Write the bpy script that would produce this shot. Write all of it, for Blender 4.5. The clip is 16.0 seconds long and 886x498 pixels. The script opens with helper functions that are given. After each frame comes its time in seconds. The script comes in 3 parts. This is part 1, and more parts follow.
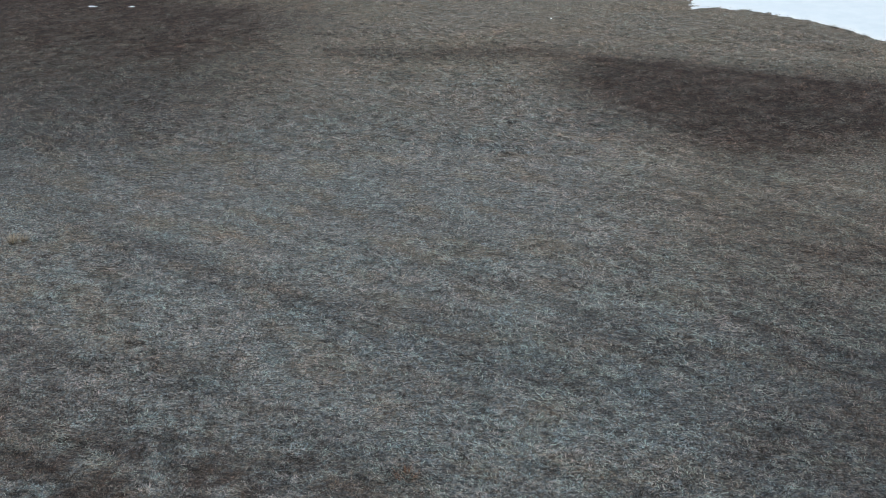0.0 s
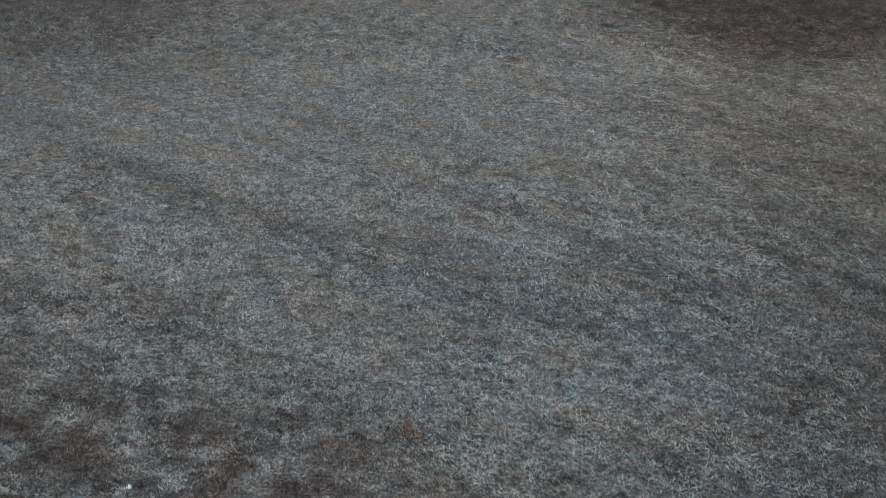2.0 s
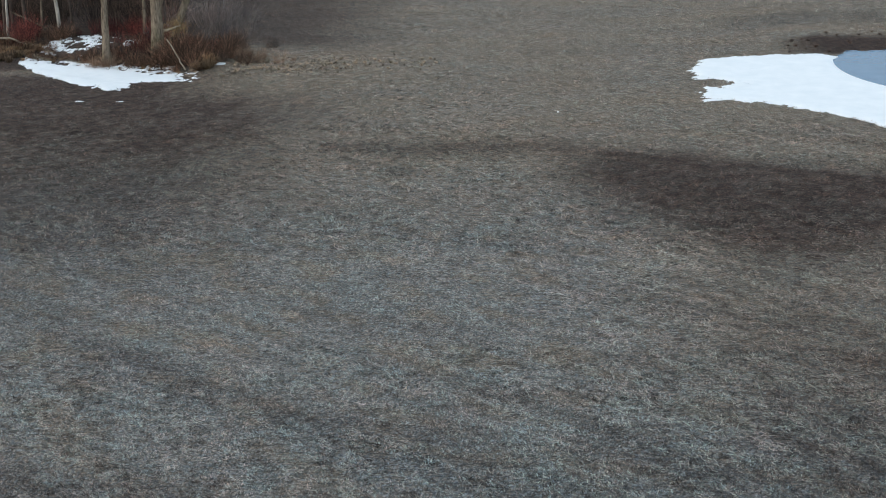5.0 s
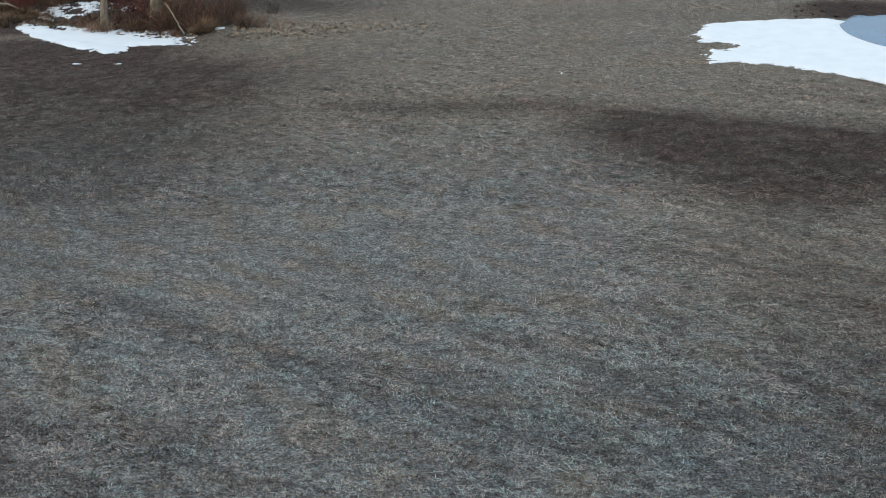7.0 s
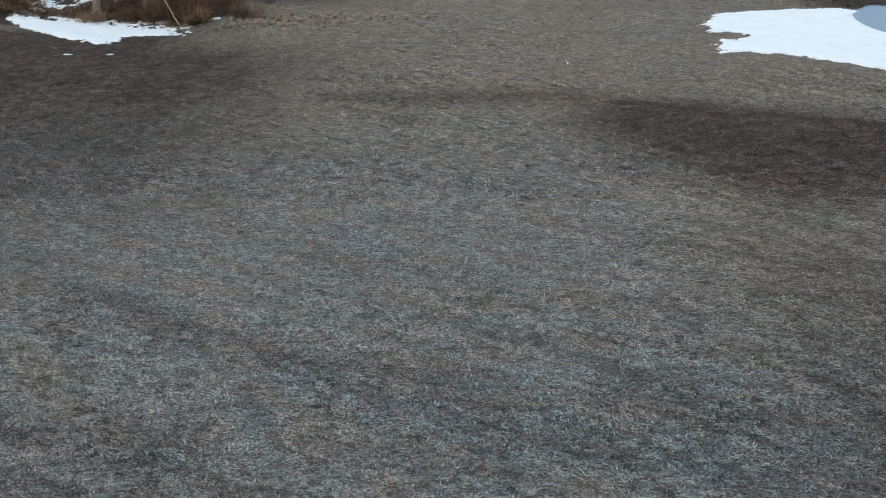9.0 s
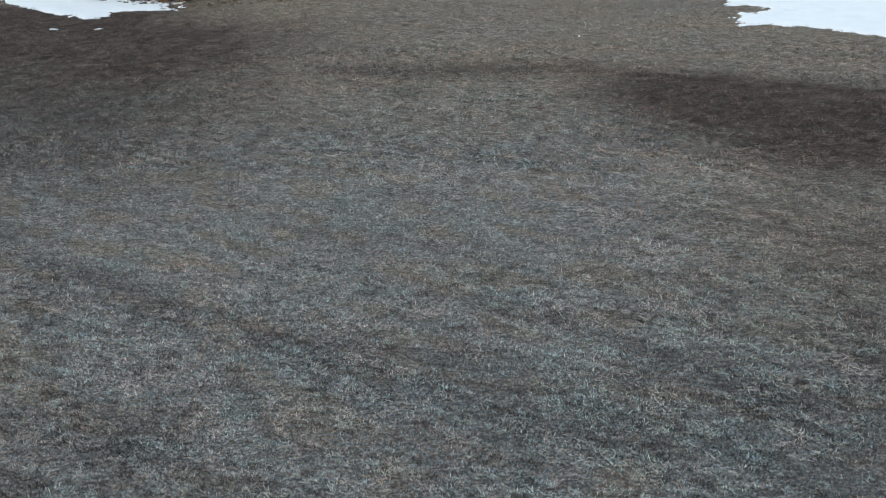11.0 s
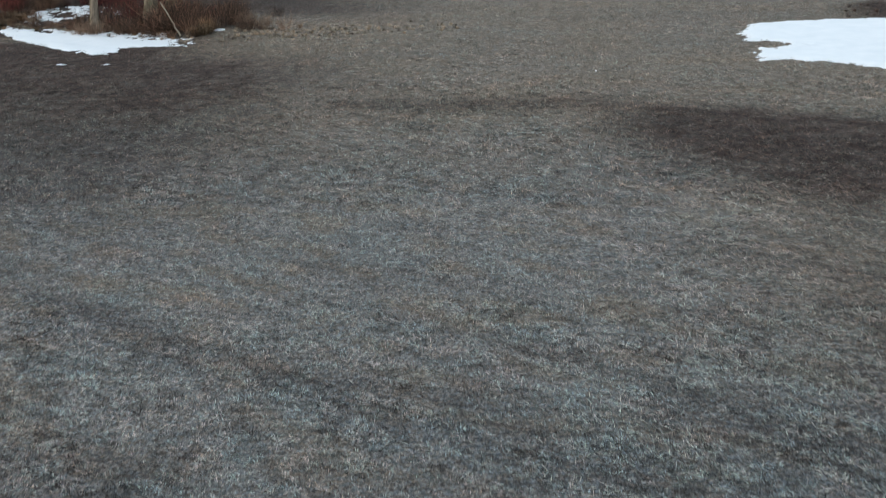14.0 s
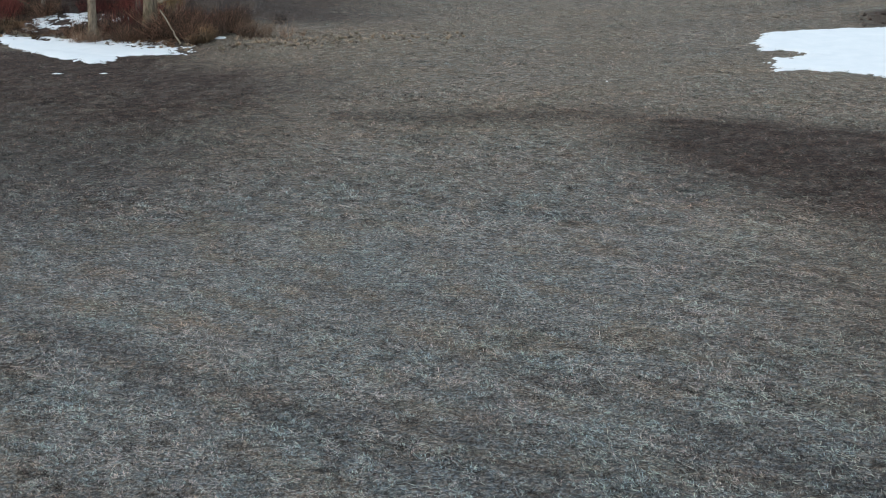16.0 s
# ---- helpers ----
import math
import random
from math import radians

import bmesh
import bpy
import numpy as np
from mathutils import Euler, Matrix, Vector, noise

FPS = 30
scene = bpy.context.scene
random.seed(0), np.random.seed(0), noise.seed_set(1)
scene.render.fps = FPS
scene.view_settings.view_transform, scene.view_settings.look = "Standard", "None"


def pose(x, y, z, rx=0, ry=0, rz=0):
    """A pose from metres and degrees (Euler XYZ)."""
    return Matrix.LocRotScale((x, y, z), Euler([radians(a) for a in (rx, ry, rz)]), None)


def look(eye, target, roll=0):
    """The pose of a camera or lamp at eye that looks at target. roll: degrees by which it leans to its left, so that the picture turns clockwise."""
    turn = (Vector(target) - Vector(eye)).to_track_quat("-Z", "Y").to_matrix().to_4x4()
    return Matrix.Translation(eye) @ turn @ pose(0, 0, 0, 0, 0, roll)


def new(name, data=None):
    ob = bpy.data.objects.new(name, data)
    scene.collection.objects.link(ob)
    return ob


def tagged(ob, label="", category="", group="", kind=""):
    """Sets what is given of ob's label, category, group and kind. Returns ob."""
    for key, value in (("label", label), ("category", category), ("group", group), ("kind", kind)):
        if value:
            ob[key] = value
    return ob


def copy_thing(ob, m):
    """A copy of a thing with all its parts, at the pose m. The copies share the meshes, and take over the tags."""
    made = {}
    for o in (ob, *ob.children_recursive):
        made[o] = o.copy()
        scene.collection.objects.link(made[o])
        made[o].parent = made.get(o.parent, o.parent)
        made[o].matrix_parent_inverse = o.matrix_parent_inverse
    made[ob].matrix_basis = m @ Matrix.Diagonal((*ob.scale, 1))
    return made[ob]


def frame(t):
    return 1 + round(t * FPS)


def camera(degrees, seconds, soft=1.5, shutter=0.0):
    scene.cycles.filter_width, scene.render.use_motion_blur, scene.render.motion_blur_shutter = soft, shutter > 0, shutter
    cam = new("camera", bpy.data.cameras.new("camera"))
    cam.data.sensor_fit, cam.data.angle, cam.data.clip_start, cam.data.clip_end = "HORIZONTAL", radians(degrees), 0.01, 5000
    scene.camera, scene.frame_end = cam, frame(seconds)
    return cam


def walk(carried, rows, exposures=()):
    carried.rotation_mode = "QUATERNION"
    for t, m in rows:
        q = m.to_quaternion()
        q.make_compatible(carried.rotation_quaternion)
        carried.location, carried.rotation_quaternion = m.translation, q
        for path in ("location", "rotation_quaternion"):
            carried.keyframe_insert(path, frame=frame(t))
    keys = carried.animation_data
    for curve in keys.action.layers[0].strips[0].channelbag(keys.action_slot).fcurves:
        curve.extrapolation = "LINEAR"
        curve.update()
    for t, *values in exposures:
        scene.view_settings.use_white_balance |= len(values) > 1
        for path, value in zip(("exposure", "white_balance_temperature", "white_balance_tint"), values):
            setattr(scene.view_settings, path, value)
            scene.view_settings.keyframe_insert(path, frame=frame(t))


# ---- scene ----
cam = camera(37.5, 16.0, soft=0.9, shutter=0.85)
PATH = [
    (0, (0.426, 2.16, 23.66), (0.323, 3.958, 22.79), -1.1),
    (0.5, (0.38, 2.724, 23.502), (0.278, 4.522, 22.632), -1.1),
    (1, (0.281, 3.672, 23.297), (0.182, 5.445, 22.378), -1.1),
    (1.5, (0.182, 5.151, 23.397), (0.084, 6.859, 22.361), -1.2),
    (2, (0.038, 6.455, 23.561), (-0.06, 8.161, 22.521), -1.2),
    (2.5, (-0.035, 6.754, 23.716), (-0.132, 8.524, 22.791), -1.2),
    (2.6, (-0.062, 6.803, 23.735), (-0.16, 8.589, 22.841), -1.15),
    (2.7, (-0.082, 6.825, 23.751), (-0.178, 8.63, 22.895), -1.15),
    (3, (-0.067, 6.737, 23.782), (-0.166, 8.582, 23.017), -1.1),
    (3.2, (-0.064, 6.685, 23.736), (-0.163, 8.541, 22.995), -1.1),
    (5.3, (-0.117, 6.396, 21.866), (-0.217, 8.254, 21.134), -1.24),
    (5.5, (-0.124, 6.391, 21.78), (-0.224, 8.247, 21.042), -1.14),
    (6, (-0.134, 6.462, 21.239), (-0.234, 8.317, 20.5), -1.15),
    (6.5, (-0.174, 6.571, 20.626), (-0.274, 8.426, 19.883), -1.2),
    (7, (-0.239, 6.712, 20.073), (-0.34, 8.565, 19.328), -1.2),
    (7.5, (-0.301, 6.967, 19.823), (-0.401, 8.82, 19.077), -1.2),
    (8, (-0.35, 7.257, 19.668), (-0.45, 9.109, 18.921), -1.2),
    (8.2, (-0.372, 7.46, 19.615), (-0.472, 9.312, 18.866), -1.2),
    (10.3, (-0.808, 11.718, 17.45), (-0.91, 13.573, 16.712), -1.3),
    (10.5, (-0.845, 11.975, 17.316), (-0.947, 13.828, 16.571), -1.3),
    (11, (-0.909, 12.216, 16.637), (-1.012, 14.068, 15.89), -1.3),
    (11.5, (-0.986, 12.252, 16.156), (-1.088, 14.104, 15.408), -1.3),
    (12, (-1.04, 12.161, 15.806), (-1.143, 14.012, 15.055), -1.4),
    (12.5, (-1.017, 12.158, 15.717), (-1.127, 14.008, 14.967), -1.4),
    (13, (-1.051, 12.336, 15.686), (-1.165, 14.186, 14.934), -1.4),
    (13.5, (-1.089, 12.897, 15.67), (-1.206, 14.747, 14.92), -1.4),
    (14, (-1.199, 13.896, 15.607), (-1.3177, 15.773, 14.925), -1.4),
    (14.5, (-1.316, 15.079, 15.642), (-1.4357, 16.958, 14.967), -1.31),
    (15, (-1.396, 15.589, 15.626), (-1.5157, 17.468, 14.951), -1.31),
    (15.5, (-1.426, 15.755, 15.484), (-1.5475, 17.633, 14.809), -1.31),
    (16, (-1.482, 15.95, 15.436), (-1.605, 17.828, 14.762), -1.31),
]
walk(cam, [(t, look(eye, target, roll)) for t, eye, target, roll in PATH], exposures=[(0.0, 0.0), (16.0, 0.0)])

# ---- overcast evening sky and a weak, wide sun behind the cloud ----
SUN_HEIGHT, SUN_TURN = 22.0, -118.0
world = bpy.data.worlds.new("evening_sky")
scene.world = world
world.use_nodes = True
wn, wl = world.node_tree.nodes, world.node_tree.links
sky = wn.new("ShaderNodeTexSky")
sky.sky_type, sky.sun_disc = "NISHITA", False
sky.sun_elevation, sky.sun_rotation = radians(SUN_HEIGHT), radians(SUN_TURN)
cloud = wn.new("ShaderNodeBackground")
cloud.inputs["Color"].default_value = (0.75, 0.88, 0.99, 1)
cloud.inputs["Strength"].default_value = 0.84
wl.new(sky.outputs[0], wn["Background"].inputs["Color"])
wn["Background"].inputs["Strength"].default_value = 0.05
both = wn.new("ShaderNodeAddShader")
wl.new(wn["Background"].outputs[0], both.inputs[0])
wl.new(cloud.outputs[0], both.inputs[1])
wl.new(both.outputs[0], wn["World Output"].inputs["Surface"])

sun = new("sun", bpy.data.lights.new("sun", "SUN"))
sun.data.energy, sun.data.angle, sun.data.color = 0.8, radians(25), (1.0, 0.9, 0.78)
away = Vector((math.sin(radians(SUN_TURN)) * math.cos(radians(SUN_HEIGHT)), math.cos(radians(SUN_TURN)) * math.cos(radians(SUN_HEIGHT)), math.sin(radians(SUN_HEIGHT))))
sun.matrix_world = look(away * 60, (0, 0, 0))

# ---- smooth lattice noise for the lie of the land ----
rng = np.random.default_rng(7)
LATTICE = rng.random((256, 256))


def vnoise(x, y):
    """Smooth noise from 0 to 1."""
    x, y = np.asarray(x, float) + 1000.37, np.asarray(y, float) + 1000.71
    i, j = np.floor(x).astype(int), np.floor(y).astype(int)
    u, v = x - i, y - j
    u, v = u * u * (3 - 2 * u), v * v * (3 - 2 * v)
    a, b = LATTICE[i % 256, j % 256], LATTICE[(i + 1) % 256, j % 256]
    c, d = LATTICE[i % 256, (j + 1) % 256], LATTICE[(i + 1) % 256, (j + 1) % 256]
    return (a * (1 - u) + b * u) * (1 - v) + (c * (1 - u) + d * u) * v


def fnoise(x, y, octaves=4):
    total, weight, amp = 0.0, 0.0, 1.0
    for k in range(octaves):
        total = total + amp * vnoise(x * 2**k + 17.3 * k, y * 2**k - 9.1 * k)
        weight, amp = weight + amp, amp * 0.55
    return total / weight


def smooth(x):
    x = np.clip(x, 0, 1)
    return x * x * (3 - 2 * x)


# The field was mown in rows that run down to the east.
ROW = radians(-31)


def rows_of(x, y):
    return x * math.cos(ROW) + y * math.sin(ROW), -x * math.sin(ROW) + y * math.cos(ROW)


def pond_bank(x, y):
    """How far up the low bank behind the pond a place lies, 0 to 1."""
    return smooth((y - 101.6 - 0.05 * (x - 24)) / 3.5) * smooth((x - 17) / 6) * smooth((130 - y) / 20)


def wood_bank(x, y):
    return smooth((y - 98.5 + 0.55 * (x + 28)) / 5) * smooth((-17 - x) / 5)


def ground_z(x, y):
    x, y = np.asarray(x, float), np.asarray(y, float)
    near = np.exp(-((x / 120) ** 2) - ((y - 70) / 120) ** 2)
    z = (fnoise(x / 22, y / 22, 2) - 0.5) * 0.35 * near
    u, v = rows_of(x, y)
    z = z + ((vnoise(u / 3, v / 0.8) - 0.5) * 0.06 + (vnoise(x / 0.7, y / 0.7) - 0.5) * 0.05) * near
    pond = np.sqrt(((x - 31) / 20) ** 2 + ((y - 93) / 13) ** 2)
    z = z * smooth((pond - 0.85) / 0.4)
    z = z + 0.5 * pond_bank(x, y) + 0.35 * wood_bank(x, y)
    return z


def brown_cover(x, y):
    """Where the sward is thin and brown: 0 grey grass, 1 bare brown thatch."""
    x, y = np.asarray(x, float), np.asarray(y, float)
    u, v = rows_of(x, y)
    wob = (fnoise(x / 5, y / 5, 3) - 0.5) * 5
    top = 79.3 - 0.32 * np.clip(x - 3, 0, 60) + (fnoise(x / 3, y / 3, 3) - 0.5) * 1.6
    low = np.maximum(65.0 - 1.15 * (x - 3), 55.5)
    blot = 0.8 + 0.26 * smooth((fnoise(u / 0.45, v / 0.38, 3) - 0.4) / 0.2)
    right = blot * smooth((top - y) / 1.6) * smooth((y + wob * 0.8 - low) / 11) * smooth((x + wob - 0.5) / 6)
    line = np.exp(-(((y - top + 0.9) / 1.5) ** 2)) * smooth((x + 15) / 6) * 0.54
    grade = smooth((y + wob - 48) / 42) * smooth((-5.5 - x + wob) / 15)
    flecks = smooth((fnoise(u / 0.42, v / 0.36, 3) - 0.66 + 0.32 * grade) / 0.2)
    left = grade * (0.78 + 0.36 * flecks) * smooth((99 - y + wob * 0.5) / 4) * (1 - smooth((x + 26 + wob) / 11) * smooth((y - 86 + wob) / 9))
    streaks = smooth((fnoise(u / 6, v / 1.1, 4) - 0.52) / 0.25) * 0.3 * smooth((84 - y) / 8)
    corner = smooth((31.8 - 0.9 * (x + 2.4) - y + wob * 0.35) / 3.5)
    fore = corner * (0.1 + 0.36 * smooth((fnoise(u / 0.9 + 40, v / 0.55, 3) - 0.45) / 0.2))
    near = smooth((38 - 0.35 * (x + 4) - y + wob) / 7) * (0.12 + 0.72 * smooth((fnoise(u / 0.8 + 11, v / 0.5, 3) - 0.42) / 0.2))
    rut = np.exp(-(((y - 51.3 + 0.67 * x + wob * 0.1) / 0.55) ** 2)) * smooth((x - 6.5) / 2) * (0.2 + 0.6 * fnoise(u / 1.2, v / 0.5, 2))
    shrubs = smooth((y - 101.5 + wob * 0.5) / 6) * smooth((-5 - x + wob * 0.9) / 14) * 0.85
    under = smooth((-19.6 - x + wob * 0.4) / 2.5) * smooth((y - 97.2 + wob * 0.2) / 1.2) * 0.95
    bank = smooth((y - 100.2) / 1.2) * smooth((x - 18.5 + wob * 0.6) / 5) * smooth((105.6 - y + 0.35 * wob) / 1.4)
    east = smooth((x - 5 + wob) / 8) * smooth((62 - y) / 10) * (0.12 + 0.62 * fnoise(u / 3, v / 0.8, 3))
    return np.clip(np.maximum.reduce([right, line, left, streaks, fore, near, rut, shrubs, under, bank, east]), 0, 1)


def damp_cover(x, y):
    """Darker, damper sward in broad bands along the rows."""
    x, y = np.asarray(x, float), np.asarray(y, float)
    u, v = rows_of(x, y)
    wob = (fnoise(x / 3, y / 3, 3) - 0.5) * 3
    main = np.exp(-(((y - 42.4 + 0.39 * x + wob * 0.8) / 1.9) ** 2)) * smooth((x + 11) / 6) * (0.45 + 0.7 * fnoise(u / 2, v / 0.7, 3))
    mown = smooth((vnoise(x / 30, y / 1.7) - 0.45) / 0.3) * 0.32 * smooth((y - 84) / 6)
    rise = smooth((y - 108.5 + wob) / 2) * smooth((x - 14 + wob) / 6) * smooth((116 - y) / 3)
    west = smooth((y - 54 + wob) / 10) * smooth((-11 - x + wob) / 9) * smooth((80 - y) / 9) * 0.95
    low = smooth((fnoise(u / 9 + 3, v / 2.2, 3) - 0.5) / 0.25) * 0.6 * smooth((75 - y) / 10)
    fore = smooth((x - 0.5 + wob) / 7) * smooth((50 - y + wob) / 8) * 0.85
    return np.clip(np.maximum.reduce([main, low, west, mown, rise, fore]), 0, 1)


def shady_pockets(x, y):
    """Small gaps between the tufts, most in the south-west corner; their shade is painted."""
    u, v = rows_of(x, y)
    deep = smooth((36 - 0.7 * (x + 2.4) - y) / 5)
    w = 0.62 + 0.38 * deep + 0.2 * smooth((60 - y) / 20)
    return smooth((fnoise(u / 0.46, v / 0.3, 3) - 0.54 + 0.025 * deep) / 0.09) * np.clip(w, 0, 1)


def tan_cover(x, y):
    """Where dry tan grass takes over from the grey."""
    x, y = np.asarray(x, float), np.asarray(y, float)
    u, v = rows_of(x, y)
    far = np.maximum(smooth((y - 56) / 24) * 0.95, smooth((x - 1) / 9) * smooth((y - 42) / 12) * 0.8)
    tufts = smooth((fnoise(u / 2.2 + 9, v / 0.9, 3) - 0.5) / 0.2) * (0.45 + 0.25 * smooth((y - 40) / 15))
    strip = np.exp(-(((y - 97.2 - 0.1 * (x + 16)) / 3.2) ** 2)) * smooth((x + 23) / 3) * smooth((-8 - x) / 5)
    path = np.exp(-(((y - 107.9 + 0.03 * (x - 24)) / 0.5) ** 2)) * smooth((x - 20) / 3)
    return np.clip(path + 1.1 * strip + np.maximum(far * (0.6 + 0.6 * fnoise(x / 6, y / 2.5, 3)), tufts), 0, 1)


# ---- materials ----
def material(name, rough=0.9, spec=0.2):
    m = bpy.data.materials.new(name)
    m.use_nodes = True
    b = m.node_tree.nodes["Principled BSDF"]
    b.inputs["Roughness"].default_value = rough
    b.inputs["Specular IOR Level"].default_value = spec
    return m, m.node_tree.nodes, m.node_tree.links, b


def ramp(n, l, source, stops):
    r = n.new("ShaderNodeValToRGB")
    while len(r.color_ramp.elements) < len(stops):
        r.color_ramp.elements.new(0.5)
    for e, (p, c) in zip(r.color_ramp.elements, stops):
        e.position, e.color = p, (*c, 1)
    l.new(source, r.inputs[0])
    return r.outputs[0]


def mixed(n, l, fac, a, b, mode="MIX"):
    m = n.new("ShaderNodeMix")
    m.data_type, m.blend_type = "RGBA", mode
    for socket, value in ((m.inputs[0], fac), (m.inputs[6], a), (m.inputs[7], b)):
        if isinstance(value, (int, float)):
            socket.default_value = value
        elif isinstance(value, tuple):
            socket.default_value = (*value, 1)
        else:
            l.new(value, socket)
    return m.outputs[2]


def grain(n, l, scale, detail=4, rough=0.6, stretch=None, turn=0.0):
    g = n.new("ShaderNodeNewGeometry")
    t = n.new("ShaderNodeTexNoise")
    t.inputs["Scale"].default_value, t.inputs["Detail"].default_value, t.inputs["Roughness"].default_value = scale, detail, rough
    if stretch:
        p = n.new("ShaderNodeMapping")
        p.inputs["Rotation"].default_value = (0, 0, turn)
        p.inputs["Scale"].default_value = stretch
        l.new(g.outputs["Position"], p.inputs[0])
        l.new(p.outputs[0], t.inputs["Vector"])
    else:
        l.new(g.outputs["Position"], t.inputs["Vector"])
    return t.outputs["Fac"]


def given(n, name):
    a = n.new("ShaderNodeAttribute")
    a.attribute_name = name
    return a.outputs["Fac"]


def bumped(n, l, b, height, strength=0.5, distance=0.05):
    k = n.new("ShaderNodeBump")
    k.inputs["Strength"].default_value, k.inputs["Distance"].default_value = strength, distance
    l.new(height, k.inputs["Height"])
    l.new(k.outputs[0], b.inputs["Normal"])




def make_soil():
    m, n, l, b = material("winter_sward")
    fine = grain(n, l, 11.0, 6, 0.85)
    clump = grain(n, l, 3.2, 5, 0.75, (0.6, 1.6, 1), -ROW)
    grey = ramp(n, l, fine, [(0.37, (0.045, 0.039, 0.035)), (0.5, (0.2, 0.192, 0.18)), (0.61, (0.6, 0.575, 0.53))])
    tan = ramp(n, l, fine, [(0.38, (0.08, 0.06, 0.048)), (0.5, (0.237, 0.195, 0.15)), (0.62, (0.585, 0.475, 0.365))])
    brown = ramp(n, l, fine, [(0.38, (0.024, 0.016, 0.014)), (0.5, (0.07, 0.048, 0.04)), (0.66, (0.21, 0.146, 0.115))])
    c = mixed(n, l, given(n, "tan"), grey, tan)
    c = mixed(n, l, given(n, "brown"), c, brown)
    tint = ramp(n, l, grain(n, l, 6.0, 3, 0.7), [(0.35, (0.86, 0.99, 1.1)), (0.5, (1.0, 1.0, 0.98)), (0.65, (1.16, 0.99, 0.86))])
    c = mixed(n, l, 1.0, c, tint, "MULTIPLY")
    c = mixed(n, l, given(n, "damp"), c, mixed(n, l, 1.0, c, (0.74, 0.76, 0.8), "MULTIPLY"))
    # Clump noise darkens the soil, to go with the painted shade between tufts.
    c = mixed(n, l, 0.7, c, ramp(n, l, clump, [(0.38, (0.25, 0.235, 0.225)), (0.55, (1, 1, 1))]), "MULTIPLY")
    l.new(c, b.inputs["Base Color"])
    bumped(n, l, b, fine, 0.9, 0.08)
    return m


def make_blades(name, dark, mid, light, tip):
    m, n, l, b = material(name, 0.8, 0.25)
    tone = given(n, "tone")
    c = ramp(n, l, tone, [(0.0, dark), (0.4, mid), (0.8, light), (1.0, tip)])
    t = ramp(n, l, tone, [(0.0, (0.055, 0.042, 0.035)), (0.5, (0.237, 0.195, 0.15)), (1.0, (0.61, 0.495, 0.385))])
    w = ramp(n, l, tone, [(0.0, (0.025, 0.0165, 0.0135)), (0.5, (0.068, 0.046, 0.038)), (1.0, (0.22, 0.155, 0.12))])
    c = mixed(n, l, given(n, "tan"), c, t)
    c = mixed(n, l, given(n, "brown"), c, w)
    hues = [(0.1, (0.8, 0.99, 1.13)), (0.32, (0.85, 1.08, 1.0)), (0.5, (1.0, 1.0, 0.97)), (0.7, (1.13, 0.94, 1.0)), (0.92, (1.22, 1.0, 0.78))]
    c = mixed(n, l, 1.0, c, ramp(n, l, given(n, "hue"), hues), "MULTIPLY")
    l.new(c, b.inputs["Base Color"])
    return m


def make_bark(name, dark, light, moss=(0.1, 0.1, 0.05)):
    m, n, l, b = material(name, 0.95, 0.1)
    ridge = grain(n, l, 7.0, 6, 0.7, (1, 1, 0.22))
    patch = grain(n, l, 0.9, 3, 0.6)
    c = ramp(n, l, ridge, [(0.32, dark), (0.68, light)])
    c = mixed(n, l, ramp(n, l, patch, [(0.5, (0, 0, 0)), (0.75, (0.6, 0.6, 0.6))]), c, moss)
    l.new(c, b.inputs["Base Color"])
    bumped(n, l, b, ridge, 0.8, 0.04)
    return m


def make_twigs(name, a, c):
    m, n, l, b = material(name, 0.9, 0.15)
    each = n.new("ShaderNodeObjectInfo").outputs["Random"]
    shift = ramp(n, l, each, [(0.0, (0.5, 0.5, 0.55)), (0.35, (0.8, 0.85, 0.82)), (0.7, (1.12, 1.05, 0.95)), (1.0, (1.65, 1.5, 1.35))])
    c = mixed(n, l, 1.0, ramp(n, l, given(n, "tone"), [(0.0, a), (1.0, c)]), shift, "MULTIPLY")
    l.new(c, b.inputs["Base Color"])
    return m


def make_snow():
    m, n, l, b = material("old_snow", 0.6, 0.3)
    soft, fine = grain(n, l, 0.8, 4), grain(n, l, 6.0, 5, 0.7)
    c = ramp(n, l, soft, [(0.3, (0.85, 0.88, 0.89)), (0.7, (0.93, 0.945, 0.945))])
    l.new(c, b.inputs["Base Color"])
    bumped(n, l, b, fine, 0.35, 0.03)
    return m


def make_ice():
    m, n, l, b = material("wet_ice", 0.14, 0.4)
    c = ramp(n, l, grain(n, l, 0.35, 3), [(0.35, (0.03, 0.115, 0.215)), (0.7, (0.05, 0.15, 0.265))])
    l.new(c, b.inputs["Base Color"])
    bumped(n, l, b, grain(n, l, 2.5, 3), 0.08, 0.02)
    return m


SOIL = make_soil()
GRASS = make_blades("grass_blades", (0.045, 0.041, 0.038), (0.213, 0.206, 0.197), (0.42, 0.415, 0.395), (0.64, 0.615, 0.565))
STRAW = make_blades("straw", (0.17, 0.145, 0.118), (0.36, 0.33, 0.29), (0.56, 0.52, 0.465), (0.72, 0.67, 0.59))
SNOW, ICE = make_snow(), make_ice()
BARK = make_bark("grey_bark", (0.05, 0.039, 0.03), (0.36, 0.285, 0.21))
PALE_BARK = make_bark("pale_bark", (0.27, 0.235, 0.2), (0.68, 0.62, 0.54), (0.16, 0.14, 0.1))
DARK_BARK = make_bark("dark_bark", (0.045, 0.035, 0.03), (0.16, 0.12, 0.1), (0.05, 0.045, 0.03))
DEADWOOD = make_bark("dead_wood", (0.2, 0.165, 0.12), (0.46, 0.4, 0.31), (0.25, 0.2, 0.13))
TWIGS = make_twigs("grey_twigs", (0.035, 0.024, 0.02), (0.27, 0.18, 0.155))
RED_TWIGS = make_twigs("red_twigs", (0.04, 0.015, 0.015), (0.46, 0.15, 0.13))
